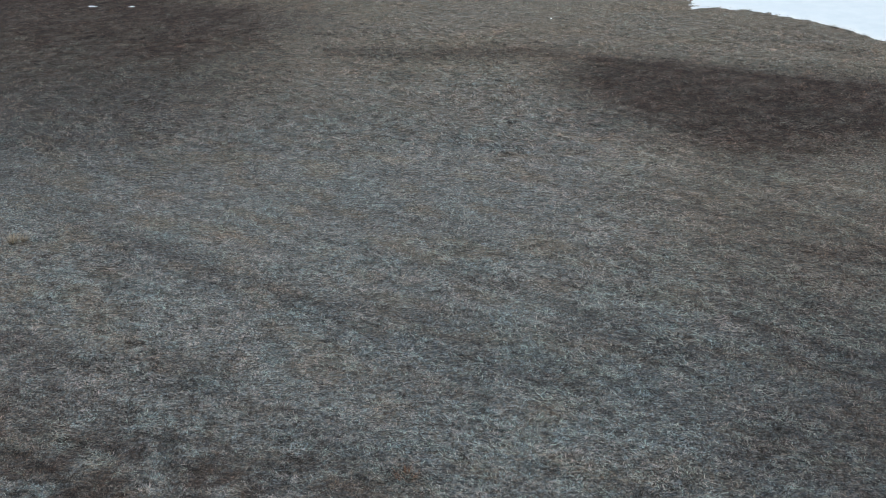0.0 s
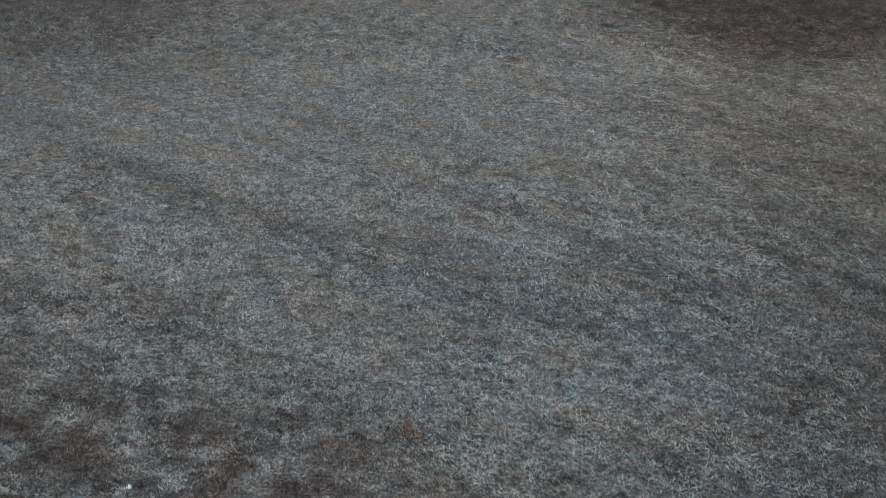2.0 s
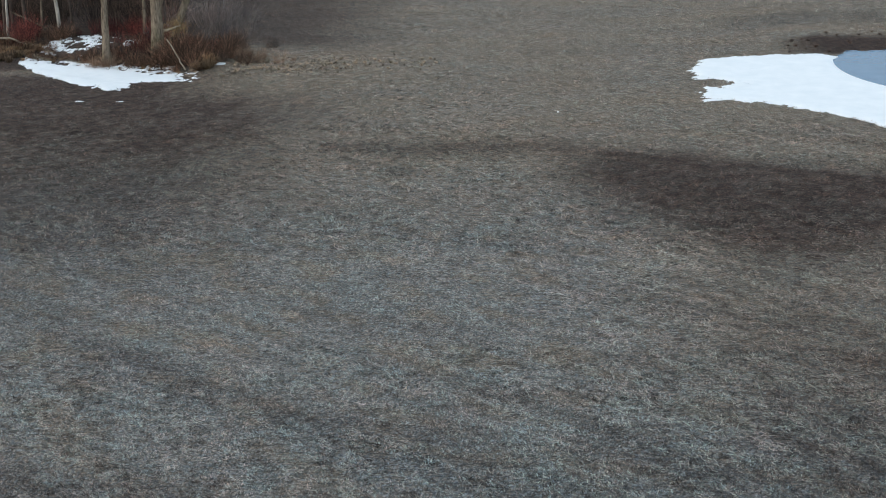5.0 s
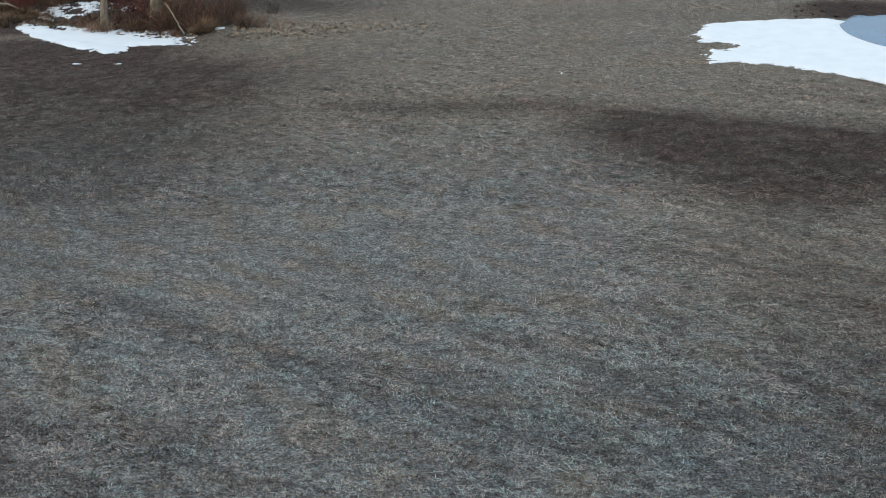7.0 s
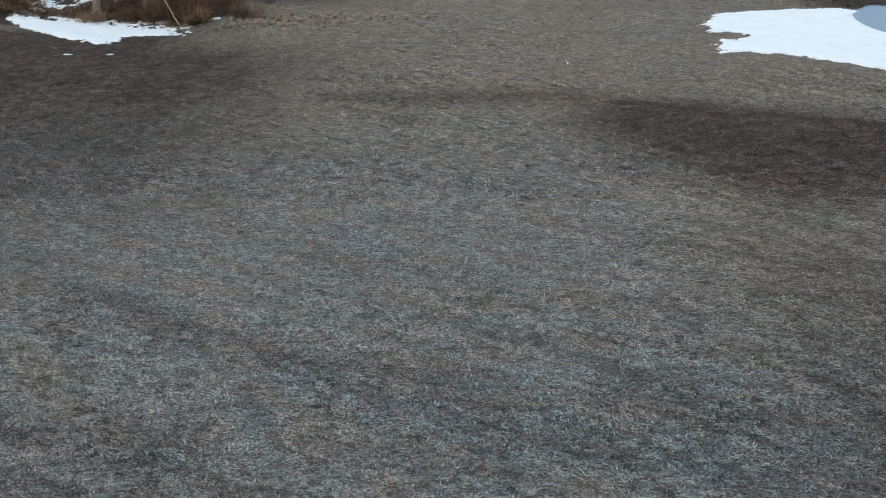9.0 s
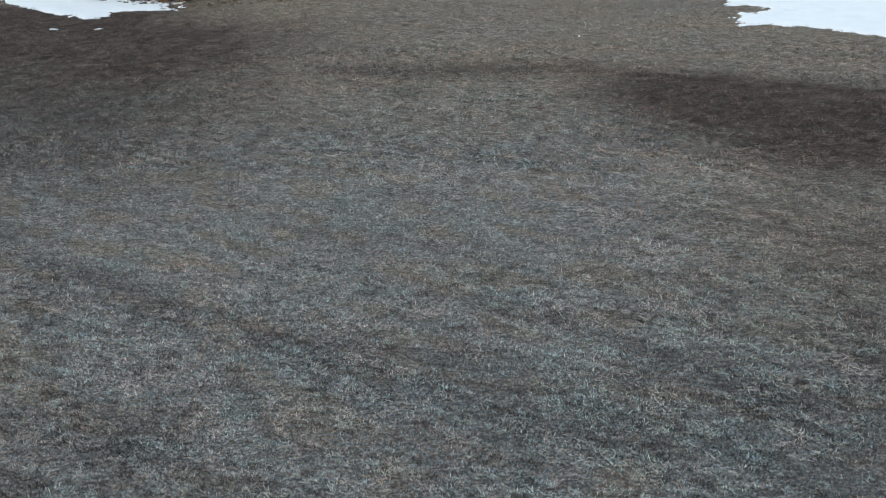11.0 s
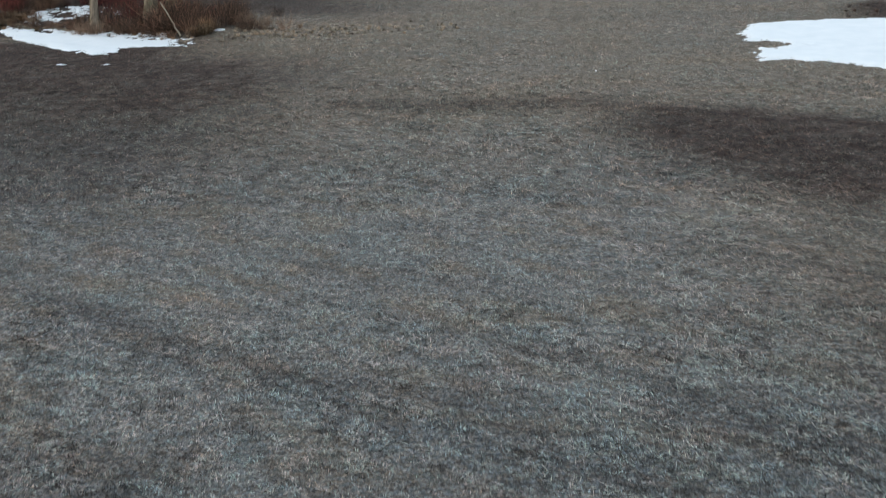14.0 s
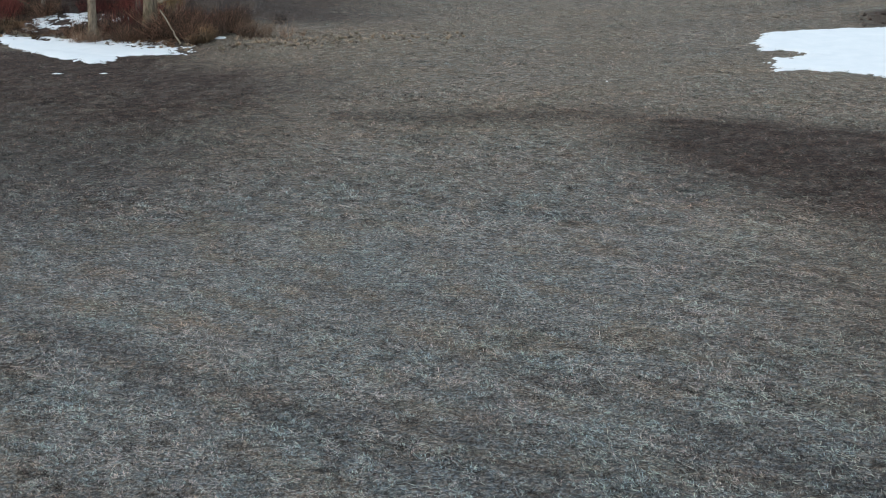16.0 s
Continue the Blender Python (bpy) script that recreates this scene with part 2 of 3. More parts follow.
BRUSH = make_twigs("brown_brush", (0.024, 0.015, 0.012), (0.44, 0.275, 0.2))
DRY_GRASS = make_twigs("dry_grass", (0.25, 0.2, 0.155), (0.6, 0.5, 0.4))
RUST = make_twigs("rusty_grass", (0.07, 0.044, 0.028), (0.42, 0.285, 0.18))
PALE_STALK = make_twigs("pale_stalks", (0.16, 0.105, 0.08), (0.5, 0.37, 0.28))
DARK_WEED = make_twigs("dark_weed", (0.045, 0.03, 0.026), (0.15, 0.1, 0.085))
VINE = make_twigs("pale_vine", (0.07, 0.05, 0.03), (0.34, 0.25, 0.14))
DARK_TWIGS = make_twigs("dark_twigs", (0.018, 0.013, 0.012), (0.3, 0.215, 0.175))
HAZE_TWIGS = make_twigs("grey_haze_twigs", (0.17, 0.14, 0.135), (0.46, 0.38, 0.36))


# ---- meshes ----
def mesh_of(name, verts, faces, mat, **values):
    """verts (n, 3) and faces of one size (m, 3 or 4) as a mesh, with float values for each vertex."""
    verts, faces = np.asarray(verts, np.float32), np.asarray(faces, np.int32)
    me = bpy.data.meshes.new(name)
    size = faces.shape[1]
    me.vertices.add(len(verts))
    me.vertices.foreach_set("co", verts.ravel())
    me.loops.add(faces.size)
    me.loops.foreach_set("vertex_index", faces.ravel())
    me.polygons.add(len(faces))
    me.polygons.foreach_set("loop_start", np.arange(0, faces.size, size, dtype=np.int32))
    me.update(calc_edges=True)
    for key, v in values.items():
        me.attributes.new(key, "FLOAT", "POINT").data.foreach_set("value", np.asarray(v, np.float32).ravel())
    me.materials.append(mat)
    return me


def shaded(me):
    me.polygons.foreach_set("use_smooth", np.ones(len(me.polygons), bool))
    return me


def part(name, me, parent, label=""):
    ob = new(name, me)
    ob.parent = parent
    return tagged(ob, label)


def grid(xs, ys):
    X, Y = np.meshgrid(xs, ys)
    w, h = len(xs), len(ys)
    k = (np.arange(h - 1)[:, None] * w + np.arange(w - 1)).ravel()
    return X.ravel(), Y.ravel(), np.stack([k, k + 1, k + w + 1, k + w], 1)


def stretched(lo, hi, step, far):
    inner = np.arange(lo, hi + step / 2, step)
    out, d = [], step
    while (out[-1] if out else 0) < far:
        d *= 1.35
        out.append((out[-1] if out else 0) + d)
    out = np.array(out)
    return np.r_[lo - out[::-1], inner, hi + out]


# ---- the field ----
gx, gy, gf = grid(stretched(-60, 48, 0.37, 2500), stretched(22, 142, 0.37, 2500))
ground = new("ground", shaded(mesh_of("ground", np.stack([gx, gy, ground_z(gx, gy)], 1), gf, SOIL, brown=brown_cover(gx, gy), tan=tan_cover(gx, gy), damp=damp_cover(gx, gy))))
tagged(ground, "mown winter field of grey grass with brown patches", "ground", kind="structure")


# ---- snow and ice ----
def snow_back(x, y):
    """How far inside its ragged northern edge a place on the wood's snow lies."""
    return np.minimum((102.0 - y) * 0.93 - (x + 36) * 0.3, (99.7 - y) * 0.76 - (x + 27.2) * 0.65)


def wood_snow_field(x, y):
    """Above 0 where old snow lies at the edge of the wood."""
    rag = (fnoise(x / 1.2, y / 1.6, 4) - 0.5) * 1.0 + (fnoise(x / 0.28, y / 0.4, 3) - 0.5) * 1.1
    edge = np.minimum((y - 91.5) * 0.77 + (x + 26) * 0.635 + 0.9 * np.clip(1 - ((x + 31) / 5.5) ** 2, 0, 1), (y - 94.05 - 0.21 * (x + 26)) * 0.97)
    south = np.maximum(edge, 1.0 - np.hypot((x + 27.3) / 1.35, (y - 93.4) / 1.25))
    lens = np.minimum(np.minimum(south, snow_back(x, y)), (x + 36.6) * 0.8) + 0.3 * smooth((x + 25.5) / 1.5)
    lens = np.minimum(lens, (-22.9 - x) * 0.36)
    back = 1.4 - np.hypot((x + 33.7) / 1.75, (y - 105.6) / 1.75)
    gap = 1 - np.hypot((x + 33.3) / 0.8, (y - 104.9) / 0.7)
    f = np.maximum(lens + 0.05, np.minimum(back, -gap)) + rag * (0.75 + 1.3 * smooth((y - 96.8 + 0.42 * (x + 27)) / 2.5))
    f = f - 2.6 * smooth((fnoise(x / 0.5, y / 0.4 + 5, 3) - 0.525) / 0.08) * smooth((y - 95.8 + 0.42 * (x + 27)) / 2.2) * smooth((-24.2 - x) / 1.5)
    f = np.maximum(f, 0.75 - np.hypot((x + 29.2) / 1.0, (y - 105.2) / 1.3) + rag * 0.6)
    flat = np.maximum(0.36 - np.hypot((x + 28.5) / 1.3, (y - 89.4) / 0.6), 0.32 - np.hypot((x + 25.7) / 1.3, (y - 89.2) / 0.6))
    speck = 0.36 - np.hypot((x + 20.9) / 1.4, (y - 98.3) / 0.9)
    return np.maximum(f, np.maximum(flat, speck) + rag * 0.3)


def pond_snow_field(x, y):
    """Above 0 where snow covers the shore and the edge of the ice."""
    rag = (fnoise(x / 0.7, y / 0.3, 4) - 0.5) * smooth((17.0 - x) / 4) * 1.7 + (fnoise(x / 0.35, y / 0.4, 3) - 0.5) * 0.9
    south = np.minimum(y - np.maximum(88.3 - 0.07 * (x - 12.5) ** 2, 74), 4) * 0.8
    north = 100.9 - 0.02 * np.clip(22 - x, 0, 60) ** 2 - y
    north = np.minimum(north, 101.0 - 0.75 * np.clip(x - 22.2, 0, 60) - y)
    west = x - 12.65 - 0.05 * (y - 94.5) ** 2 * (y > 94.5)
    notch = np.hypot((x - 12.2) / 2.8, (y - 92.5) / 1.15) - 1
    return np.minimum.reduce([south, north, west, notch * 1.2, 46 - x]) + rag


def ice_hole(x, y):
    bank = np.minimum(99.9 + 1.57 * (x - 23.7), 101.1 + 0.1 * (x - 24.4)) + (fnoise(x / 0.5, y / 0.9, 2) - 0.5) * 0.5
    return np.minimum(1 - np.hypot((x - 31.5) / 8.6, (y - 97) / 8.7), (bank - y) / 8)


def snow_sheet(name, xs, ys, field, thick, label):
    x, y, f = grid(xs, ys)
    v = field(x, y)
    z = ground_z(x, y) - 0.06 + smooth((v + 0.12) / 0.7) * thick + smooth((v + 0.12) / 0.2) * 0.05 + (fnoise(x / 1.5, y / 1.5, 3) - 0.5) * 0.05 * smooth(v)
    keep = (v > -0.25)[f].any(1)
    used = np.unique(f[keep])
    index = np.zeros(len(x), int)
    index[used] = np.arange(len(used))
    ob = new(name, shaded(mesh_of(name, np.stack([x, y, z], 1)[used], index[f[keep]], SNOW)))
    return tagged(ob, label, "snow", kind="structure")


snow_sheet("snow_patch", np.arange(-39, -19, 0.1), np.arange(87, 108, 0.1), wood_snow_field, 0.09, "ragged patch of old snow at the edge of the wood")
snow_sheet("pond_snow", np.arange(10.5, 46.5, 0.14), np.arange(72, 103, 0.14), lambda x, y: np.minimum(pond_snow_field(x, y), -ice_hole(x, y) * 9), 0.12, "smooth white snow on the shore and ice of the pond")
ix, iy, iface = grid(np.arange(21, 44.1, 0.2), np.arange(86, 108.1, 0.2))
keep = (ice_hole(ix, iy) > -0.08)[iface].all(1)
tagged(new("pond", mesh_of("pond", np.stack([ix, iy, np.full(len(ix), 0.025)], 1), iface[keep], ICE)), "blue-grey wet ice of the pond inside its snow rim", "pond", kind="structure")


# ---- grass and straw ----
def inside_field(x, y):
    """Clear of the snow, the ice and the wood's floor."""
    return (wood_snow_field(x, y) < 0.14) & (pond_snow_field(x, y) < 0.1) & (ice_hole(x, y) < 0)


def scattered(count, y0, y1, rows=False):
    """Places in a stretch of the field that widens to the north; rows: gathered along the mown rows."""
    y = y0 + (y1 - y0) * rng.random(count)
    west, east = -18 - 0.37 * (y - 31), 15 + 0.25 * (y - 31)
    x = west + (east - west) * rng.random(count)
    u, v = rows_of(x, y)
    thick = fnoise(u / 1.6, v / 0.45, 3) + 0.5 * (fnoise(x / 0.5, y / 0.5, 2) - 0.5)
    share = (0.4 + 1.0 * smooth((thick - 0.36) / 0.3)) * (1 - 0.45 * shady_pockets(x, y))
    if rows:
        share = (1 - 0.6 * shady_pockets(x, y)) * 0.12 + smooth((fnoise(u / 4.5, v / 0.4, 3) - 0.36) / 0.34)
    ok = inside_field(x, y) & (rng.random(len(x)) < share)
    return x[ok], y[ok]


def blade_field(name, spots, mat, length, width, lean, label, bias=0.0, along=0.0, group=8):
    """One bent, pointed blade at each place; lean: 0 upright, 1 flat; along: how strongly it lies with the rows."""
    x, y = spots
    n = len(x)
    turn = rng.random(n) * 2 * math.pi
    turn = np.where(rng.random(n) < along, ROW + rng.normal(0, 0.45, n) + np.where(rng.random(n) < 0.5, math.pi, 0), turn)
    size = length * (0.45 + 1.1 * rng.random(n) ** 1.5)
    flat = np.clip(lean + rng.normal(0, 0.16 if lean < 0.85 else 0.05, n), 0.03 if lean < 0.97 else 0.975, 0.999)
    rise, run = size * np.sqrt(1 - flat**2), size * flat
    dx, dy = np.cos(turn), np.sin(turn)
    half = width * (0.6 + 0.8 * rng.random(n)) / 2
    px, py = -dy * half, dx * half
    z = ground_z(x, y) - 0.01
    shared = np.repeat(rng.random(n // group + 1), group)[:n]
    tone = np.clip(0.335 + (1.4 if group > 1 else 0.5) * (shared - 0.5) + (0.9 if group > 1 else 1.35) * (rng.random(n) - 0.5) + 0.8 * (fnoise(rows_of(x, y)[0] / 0.45, rows_of(x, y)[1] / 0.28, 3) - 0.5) + 0.45 * (fnoise(rows_of(x, y)[0] / 3.5, rows_of(x, y)[1] / 0.6, 3) - 0.5) + bias, 0, 1)
    tone = np.clip(tone + 0.14 - 0.15 * brown_cover(x, y) - 0.17 * damp_cover(x, y), 0, 1)
    # Shade between the tufts is put into the blades' tone and browning.
    gap = shady_pockets(x, y)
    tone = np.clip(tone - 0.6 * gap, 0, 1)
    tint = 1.0 if group > 1 else 0.4
    hue = np.clip(0.5 + tint * (0.55 * np.repeat(rng.random(n // group + 1), group)[:n] + 0.45 * rng.random(n) - 0.5 + 0.6 * (fnoise(x / 1.1, y / 0.8, 2) - 0.5) + 0.45 * (fnoise(x / 5, y / 3.5 + 7, 2) - 0.5) - 0.05 * damp_cover(x, y)), 0, 1)
    keen = 1.0 if group > 1 else 0.7
    lift = 0.012 + 0.03 * rng.random(n)
    v = np.empty((n, 4, 3), np.float32)
    for k, (s, h, w) in enumerate(((0, 0, 0), (0.45, 0.45, 1), (0.45, 0.45, -1), (1, 1, 0))):
        arch = rise * (h + 0.2 * (1 - flat) * (k in (1, 2)))
        v[:, k, 0], v[:, k, 1], v[:, k, 2] = x + dx * run * s + px * w, y + dy * run * s + py * w, z + arch + lift
    base = np.arange(n)[:, None] * 4
    tri = np.concatenate([base + np.array([0, 1, 2]), base + np.array([1, 3, 2])])
    rep = lambda a: np.repeat(a, 4)
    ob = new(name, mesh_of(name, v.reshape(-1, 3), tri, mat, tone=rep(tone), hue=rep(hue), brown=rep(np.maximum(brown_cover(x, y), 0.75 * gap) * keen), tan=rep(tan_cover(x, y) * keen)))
    return tagged(ob, label, "grass", kind="stuff")


def flock(count, y0, y1, spread=0.12):
    """Places gathered in tufts."""
    x, y = scattered(count // 8, y0, y1)
    x, y = np.repeat(x, 8) + rng.normal(0, spread, len(x) * 8), np.repeat(y, 8) + rng.normal(0, spread, len(y) * 8)
    return x, y


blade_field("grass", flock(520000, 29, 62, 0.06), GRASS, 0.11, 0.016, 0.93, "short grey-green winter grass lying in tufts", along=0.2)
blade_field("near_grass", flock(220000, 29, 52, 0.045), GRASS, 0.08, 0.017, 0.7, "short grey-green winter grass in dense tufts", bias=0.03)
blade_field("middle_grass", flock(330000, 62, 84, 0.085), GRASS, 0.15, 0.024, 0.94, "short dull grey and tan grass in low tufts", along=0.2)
blade_field("far_grass", flock(280000, 84, 132, 0.12), GRASS, 0.14, 0.034, 0.93, "short dull tan grass across the far field", along=0.25)
blade_field("straw", scattered(85000, 29, 62, True), STRAW, 0.2, 0.019, 0.99, "pale cut straw strewn along the mown rows", bias=0.58, along=0.6, group=1)
blade_field("far_straw", scattered(80000, 60, 112, True), STRAW, 0.15, 0.03, 0.992, "pale cut straw strewn thinly on the far field", bias=0.3, along=0.7, group=1)

dx, dy = scattered(30000, 43, 67, True)
dry_side = rng.random(len(dx)) < smooth((dx + 1) / 7)
blade_field("stalks", (dx[dry_side], dy[dry_side]), STRAW, 0.3, 0.024, 0.99, "long pale stalks lying along the mown rows", bias=0.75, along=0.9, group=1)
sx, sy = scattered(24000, 29, 56, True)
east_side = rng.random(len(sx)) < smooth((sx + 6) / 8)
blade_field("stubble", (sx[east_side], sy[east_side]), STRAW, 0.13, 0.018, 0.4, "short upright stubs of pale cut stems", bias=0.3, group=1)


# ---- wood ----
def tube(points, radii, sides=7, rough=0.0, seed=0):
    """A closed tapering tube along points: corners and four-cornered faces."""
    r = np.random.default_rng(seed)
    p = np.asarray(points, float)
    t = np.gradient(p, axis=0)
    t /= np.linalg.norm(t, axis=1)[:, None] + 1e-9
    ref = np.where(np.abs(t[:, 2:3]) > 0.9, np.array([[1.0, 0, 0]]), np.array([[0, 0, 1.0]]))
    a = np.cross(t, ref)
    a /= np.linalg.norm(a, axis=1)[:, None]
    for k in range(1, len(a)):
        a[k] = a[k - 1] - t[k] * (a[k - 1] @ t[k])
        a[k] /= np.linalg.norm(a[k]) + 1e-9
    b = np.cross(t, a)
    ang = np.arange(sides) * 2 * math.pi / sides
    wob = 1 + rough * (r.random((len(p), sides)) - 0.5)
    rad = np.asarray(radii)[:, None] * wob
    v = p[:, None] + (a[:, None] * np.cos(ang)[None, :, None] + b[:, None] * np.sin(ang)[None, :, None]) * rad[..., None]
    k = np.arange(len(p) - 1)[:, None] * sides
    i, j = np.arange(sides), (np.arange(sides) + 1) % sides
    f = np.stack([k + i, k + j, k + sides + j, k + sides + i], -1).reshape(-1, 4)
    return v.reshape(-1, 3), f


def joined(pieces):
    vs, fs, at = [], [], 0
    for v, f in pieces:
        vs.append(v)
        fs.append(f + at)
        at += len(v)
    return np.concatenate(vs), np.concatenate(fs)


def wander(r, start, way, length, steps, bend, lift=0.0):
    p, d, out = np.array(start, float), np.array(way, float) / np.linalg.norm(way), []
    out.append(p.copy())
    for _ in range(steps):
        d = d + r.normal(0, bend, 3) + np.array([0, 0, lift])
        d /= np.linalg.norm(d)
        p = p + d * length / steps
        out.append(p.copy())
    return np.array(out)


def spray(r, start, way, length, radius, depth, pieces):
    """A branch with its side branches, down to twigs."""
    pts = wander(r, start, way, length, 5 if depth > 1 else 3, 0.16, 0.05)
    pieces.append(tube(pts, np.linspace(radius, radius * 0.3, len(pts)), 5 if depth > 1 else 3))
    if depth == 0:
        return
    for _ in range(4 if depth > 1 else 5):
        k = r.integers(1, len(pts))
        d = (pts[k] - pts[k - 1]) / np.linalg.norm(pts[k] - pts[k - 1]) + r.normal(0, 0.6, 3)
        spray(r, pts[k], d, length * r.uniform(0.35, 0.6), max(radius * 0.42, 0.006), depth - 1, pieces)


def tree(x, y, height, radius, lean, seed, bark, label, limbs=9, fork=0.0, clear=0.35):
    """A bare winter tree; lean: metres by which its top stands off, east and north; fork: height at which the stem parts."""
    r = np.random.default_rng(seed)
    thing = new("tree")
    thing.location = (x, y, float(ground_z(x, y)) - 0.1)
    tagged(thing, label, "tree", "trees of the wood")
    s = np.linspace(0, 1, 13)
    stem = np.stack([lean[0] * s**1.2 + np.cumsum(r.normal(0, 0.012 * height / 4, 13)) * (s > 0), lean[1] * s + np.cumsum(r.normal(0, 0.01 * height / 4, 13)) * (s > 0), height * s], 1)
    rad = radius * (1 - 0.8 * s) * (1 + 0.55 * np.exp(-s * height / 0.35))
    trunks = [tube(stem, rad, 12, 0.14, seed)]
    crown = []
    tops = [stem]
    if fork:
        k = int(np.argmin(np.abs(stem[:, 2] - fork)))
        second = wander(r, stem[k], (0.45, 0.1, 1), height - fork, 9, 0.06)
        trunks.append(tube(second, np.linspace(rad[k] * 0.75, 0.03, len(second)), 10, 0.14, seed + 1))
        tops.append(second)
    for stem_ in tops:
        for _ in range(limbs):
            h = r.uniform(clear, 0.97)
            k = min(int(h * (len(stem_) - 1)), len(stem_) - 2)
            a = r.uniform(0, 2 * math.pi)
            spray(r, stem_[k], (math.cos(a), math.sin(a), r.uniform(0.35, 1.1)), height * r.uniform(0.16, 0.3), radius * 0.24, 2, crown)
    part("trunk", shaded(mesh_of("trunk", *joined(trunks), bark)), thing)
    v, f = joined(crown)
    part("crown", mesh_of("crown", v, f, TWIGS, tone=np.repeat(r.random(len(v) // 3 + 1), 3)[: len(v)]), thing)
    return thing


tree(-25.9, 100.2, 15, 0.5, (0.3, 0.3), 11, BARK, "thick grey-barked forked tree bare in winter", 9, 3.3)
tree(-25.3, 101.7, 13, 0.33, (5.4, 0.6), 12, BARK, "grey-barked bare tree leaning over the field edge")
tree(-29.5, 99.4, 14, 0.3, (0.7, 0.5), 13, BARK, "slender grey-barked bare tree behind the snow")
tree(-35.9, 108.3, 13, 0.16, (0.5, 0.2), 14, PALE_BARK, "slim pale-barked bare tree at the wood's edge")
tree(-39.4, 106.6, 12, 0.12, (0.9, 0.3), 15, PALE_BARK, "thin pale-barked sapling in the brush")
tree(-37.4, 108.6, 12, 0.1, (0.7, 0.3), 16, BARK, "thin grey sapling in the brush")
tree(-28.3, 105.5, 14, 0.16, (1.2, 0.3), 17, BARK, "grey-barked bare tree deeper in the wood")
wood = np.random.default_rng(5)
backs = [tree(0, 0, 12 + 1.5 * k, 0.1 + 0.03 * k, (0.6 * k - 1, 0.4), 30 + k, DARK_BARK, "dark bare tree deep in the leafless wood", 8, 0, 0.12) for k in range(4)]
spots = []
while len(spots) < 36:
    x, y = wood.uniform(-62, -22), wood.uniform(104, 136)
    if y > 104.5 - 0.25 * (x + 30) and x < -22 - 0.25 * (y - 104) and math.hypot(x + 35.6, y - 106.6) > 3 and all(math.hypot(x - a, y - b) > 1.7 for a, b in spots):
        spots.append((x, y))
for k, (x, y) in enumerate(spots):
    m = pose(x, y, float(ground_z(x, y)) - 0.1, 0, 0, wood.uniform(0, 360))
    if k < 4:
        backs[k].matrix_basis = m
    else:
        copy_thing(backs[k % 4], m)


def shrub_mesh(name, seed, stems, height, spread, mat, droop=0.0, thick=0.008):
    """Many thin stems from one stool, each with side twigs."""
    r = np.random.default_rng(seed)
    pieces = []
    for _ in range(stems):
        a, d = r.uniform(0, 2 * math.pi), spread * math.sqrt(r.random())
        foot = (d * 0.45 * math.cos(a), d * 0.45 * math.sin(a), 0)
        h = height * r.uniform(0.45, 1.1)
        pts = wander(r, foot, (math.cos(a) * d / height, math.sin(a) * d / height, 1), h, 3, 0.14, -droop)
        pieces.append(tube(pts, np.linspace(thick, thick * 0.4, 4), 3))
        for _ in range(4):
            k = r.integers(0, 3)
            way = (pts[k + 1] - pts[k]) / np.linalg.norm(pts[k + 1] - pts[k]) + r.normal(0, 0.55, 3)
            side = wander(r, pts[k + (k == 0)], way, h * r.uniform(0.2, 0.45), 1, 0.15, -droop)
            pieces.append(tube(side, np.linspace(thick * 0.6, thick * 0.3, 2), 3))
    v, f = joined(pieces)
    return mesh_of(name, v, f, mat, tone=np.repeat(r.random(len(v) // 6 + 1) ** 2.2, 6)[: len(v)])


def tussock_mesh(name, seed, blades, height, spread, mat):
    """A stool of arching dry blades."""
    r = np.random.default_rng(seed)
    a, d = r.uniform(0, 2 * math.pi, blades), np.sqrt(r.random(blades))
    out = np.stack([np.cos(a), np.sin(a)], 1)
    h = height * r.uniform(0.4, 1.1, blades)
    v = np.zeros((blades, 5, 3))
    side = np.stack([-out[:, 1], out[:, 0]], 1) * 0.011
    for k, (reach, up, w) in enumerate(((0, 0, -1), (0, 0, 1), (0.45, 0.75, 0.8), (0.45, 0.75, -0.8), (1.0, 0.85, 0))):
        v[:, k, :2] = out * (d * spread * (0.35 + reach))[:, None] + side * w
        v[:, k, 2] = h * up * (1 - 0.3 * d * (k == 4))
    base = np.arange(blades)[:, None] * 5
    tri = np.concatenate([base + np.array(c) for c in ((0, 1, 2), (0, 2, 3), (3, 2, 4))])
    return mesh_of(name, v.reshape(-1, 3), tri, mat, tone=np.repeat(r.random(blades), 5))


def shrubs(kinds, places, category, group, label):
    for k, (x, y, s) in enumerate(places):
        ob = new(kinds[0].name.split(".")[0], kinds[k % len(kinds)])
        ob.matrix_basis = pose(x, y, float(ground_z(x, y)) - 0.03, 0, 0, wood.uniform(0, 360)) @ Matrix.Diagonal((s, s, s * wood.uniform(0.85, 1.15), 1))
        tagged(ob, label, category, group)


def strewn(count, x0, x1, y0, y1, test, lo=0.8, hi=1.25):
    out = []
    while len(out) < count:
        x, y = wood.uniform(x0, x1), wood.uniform(y0, y1)
        if test(x, y):
            out.append((x, y, wood.uniform(lo, hi)))
    return out


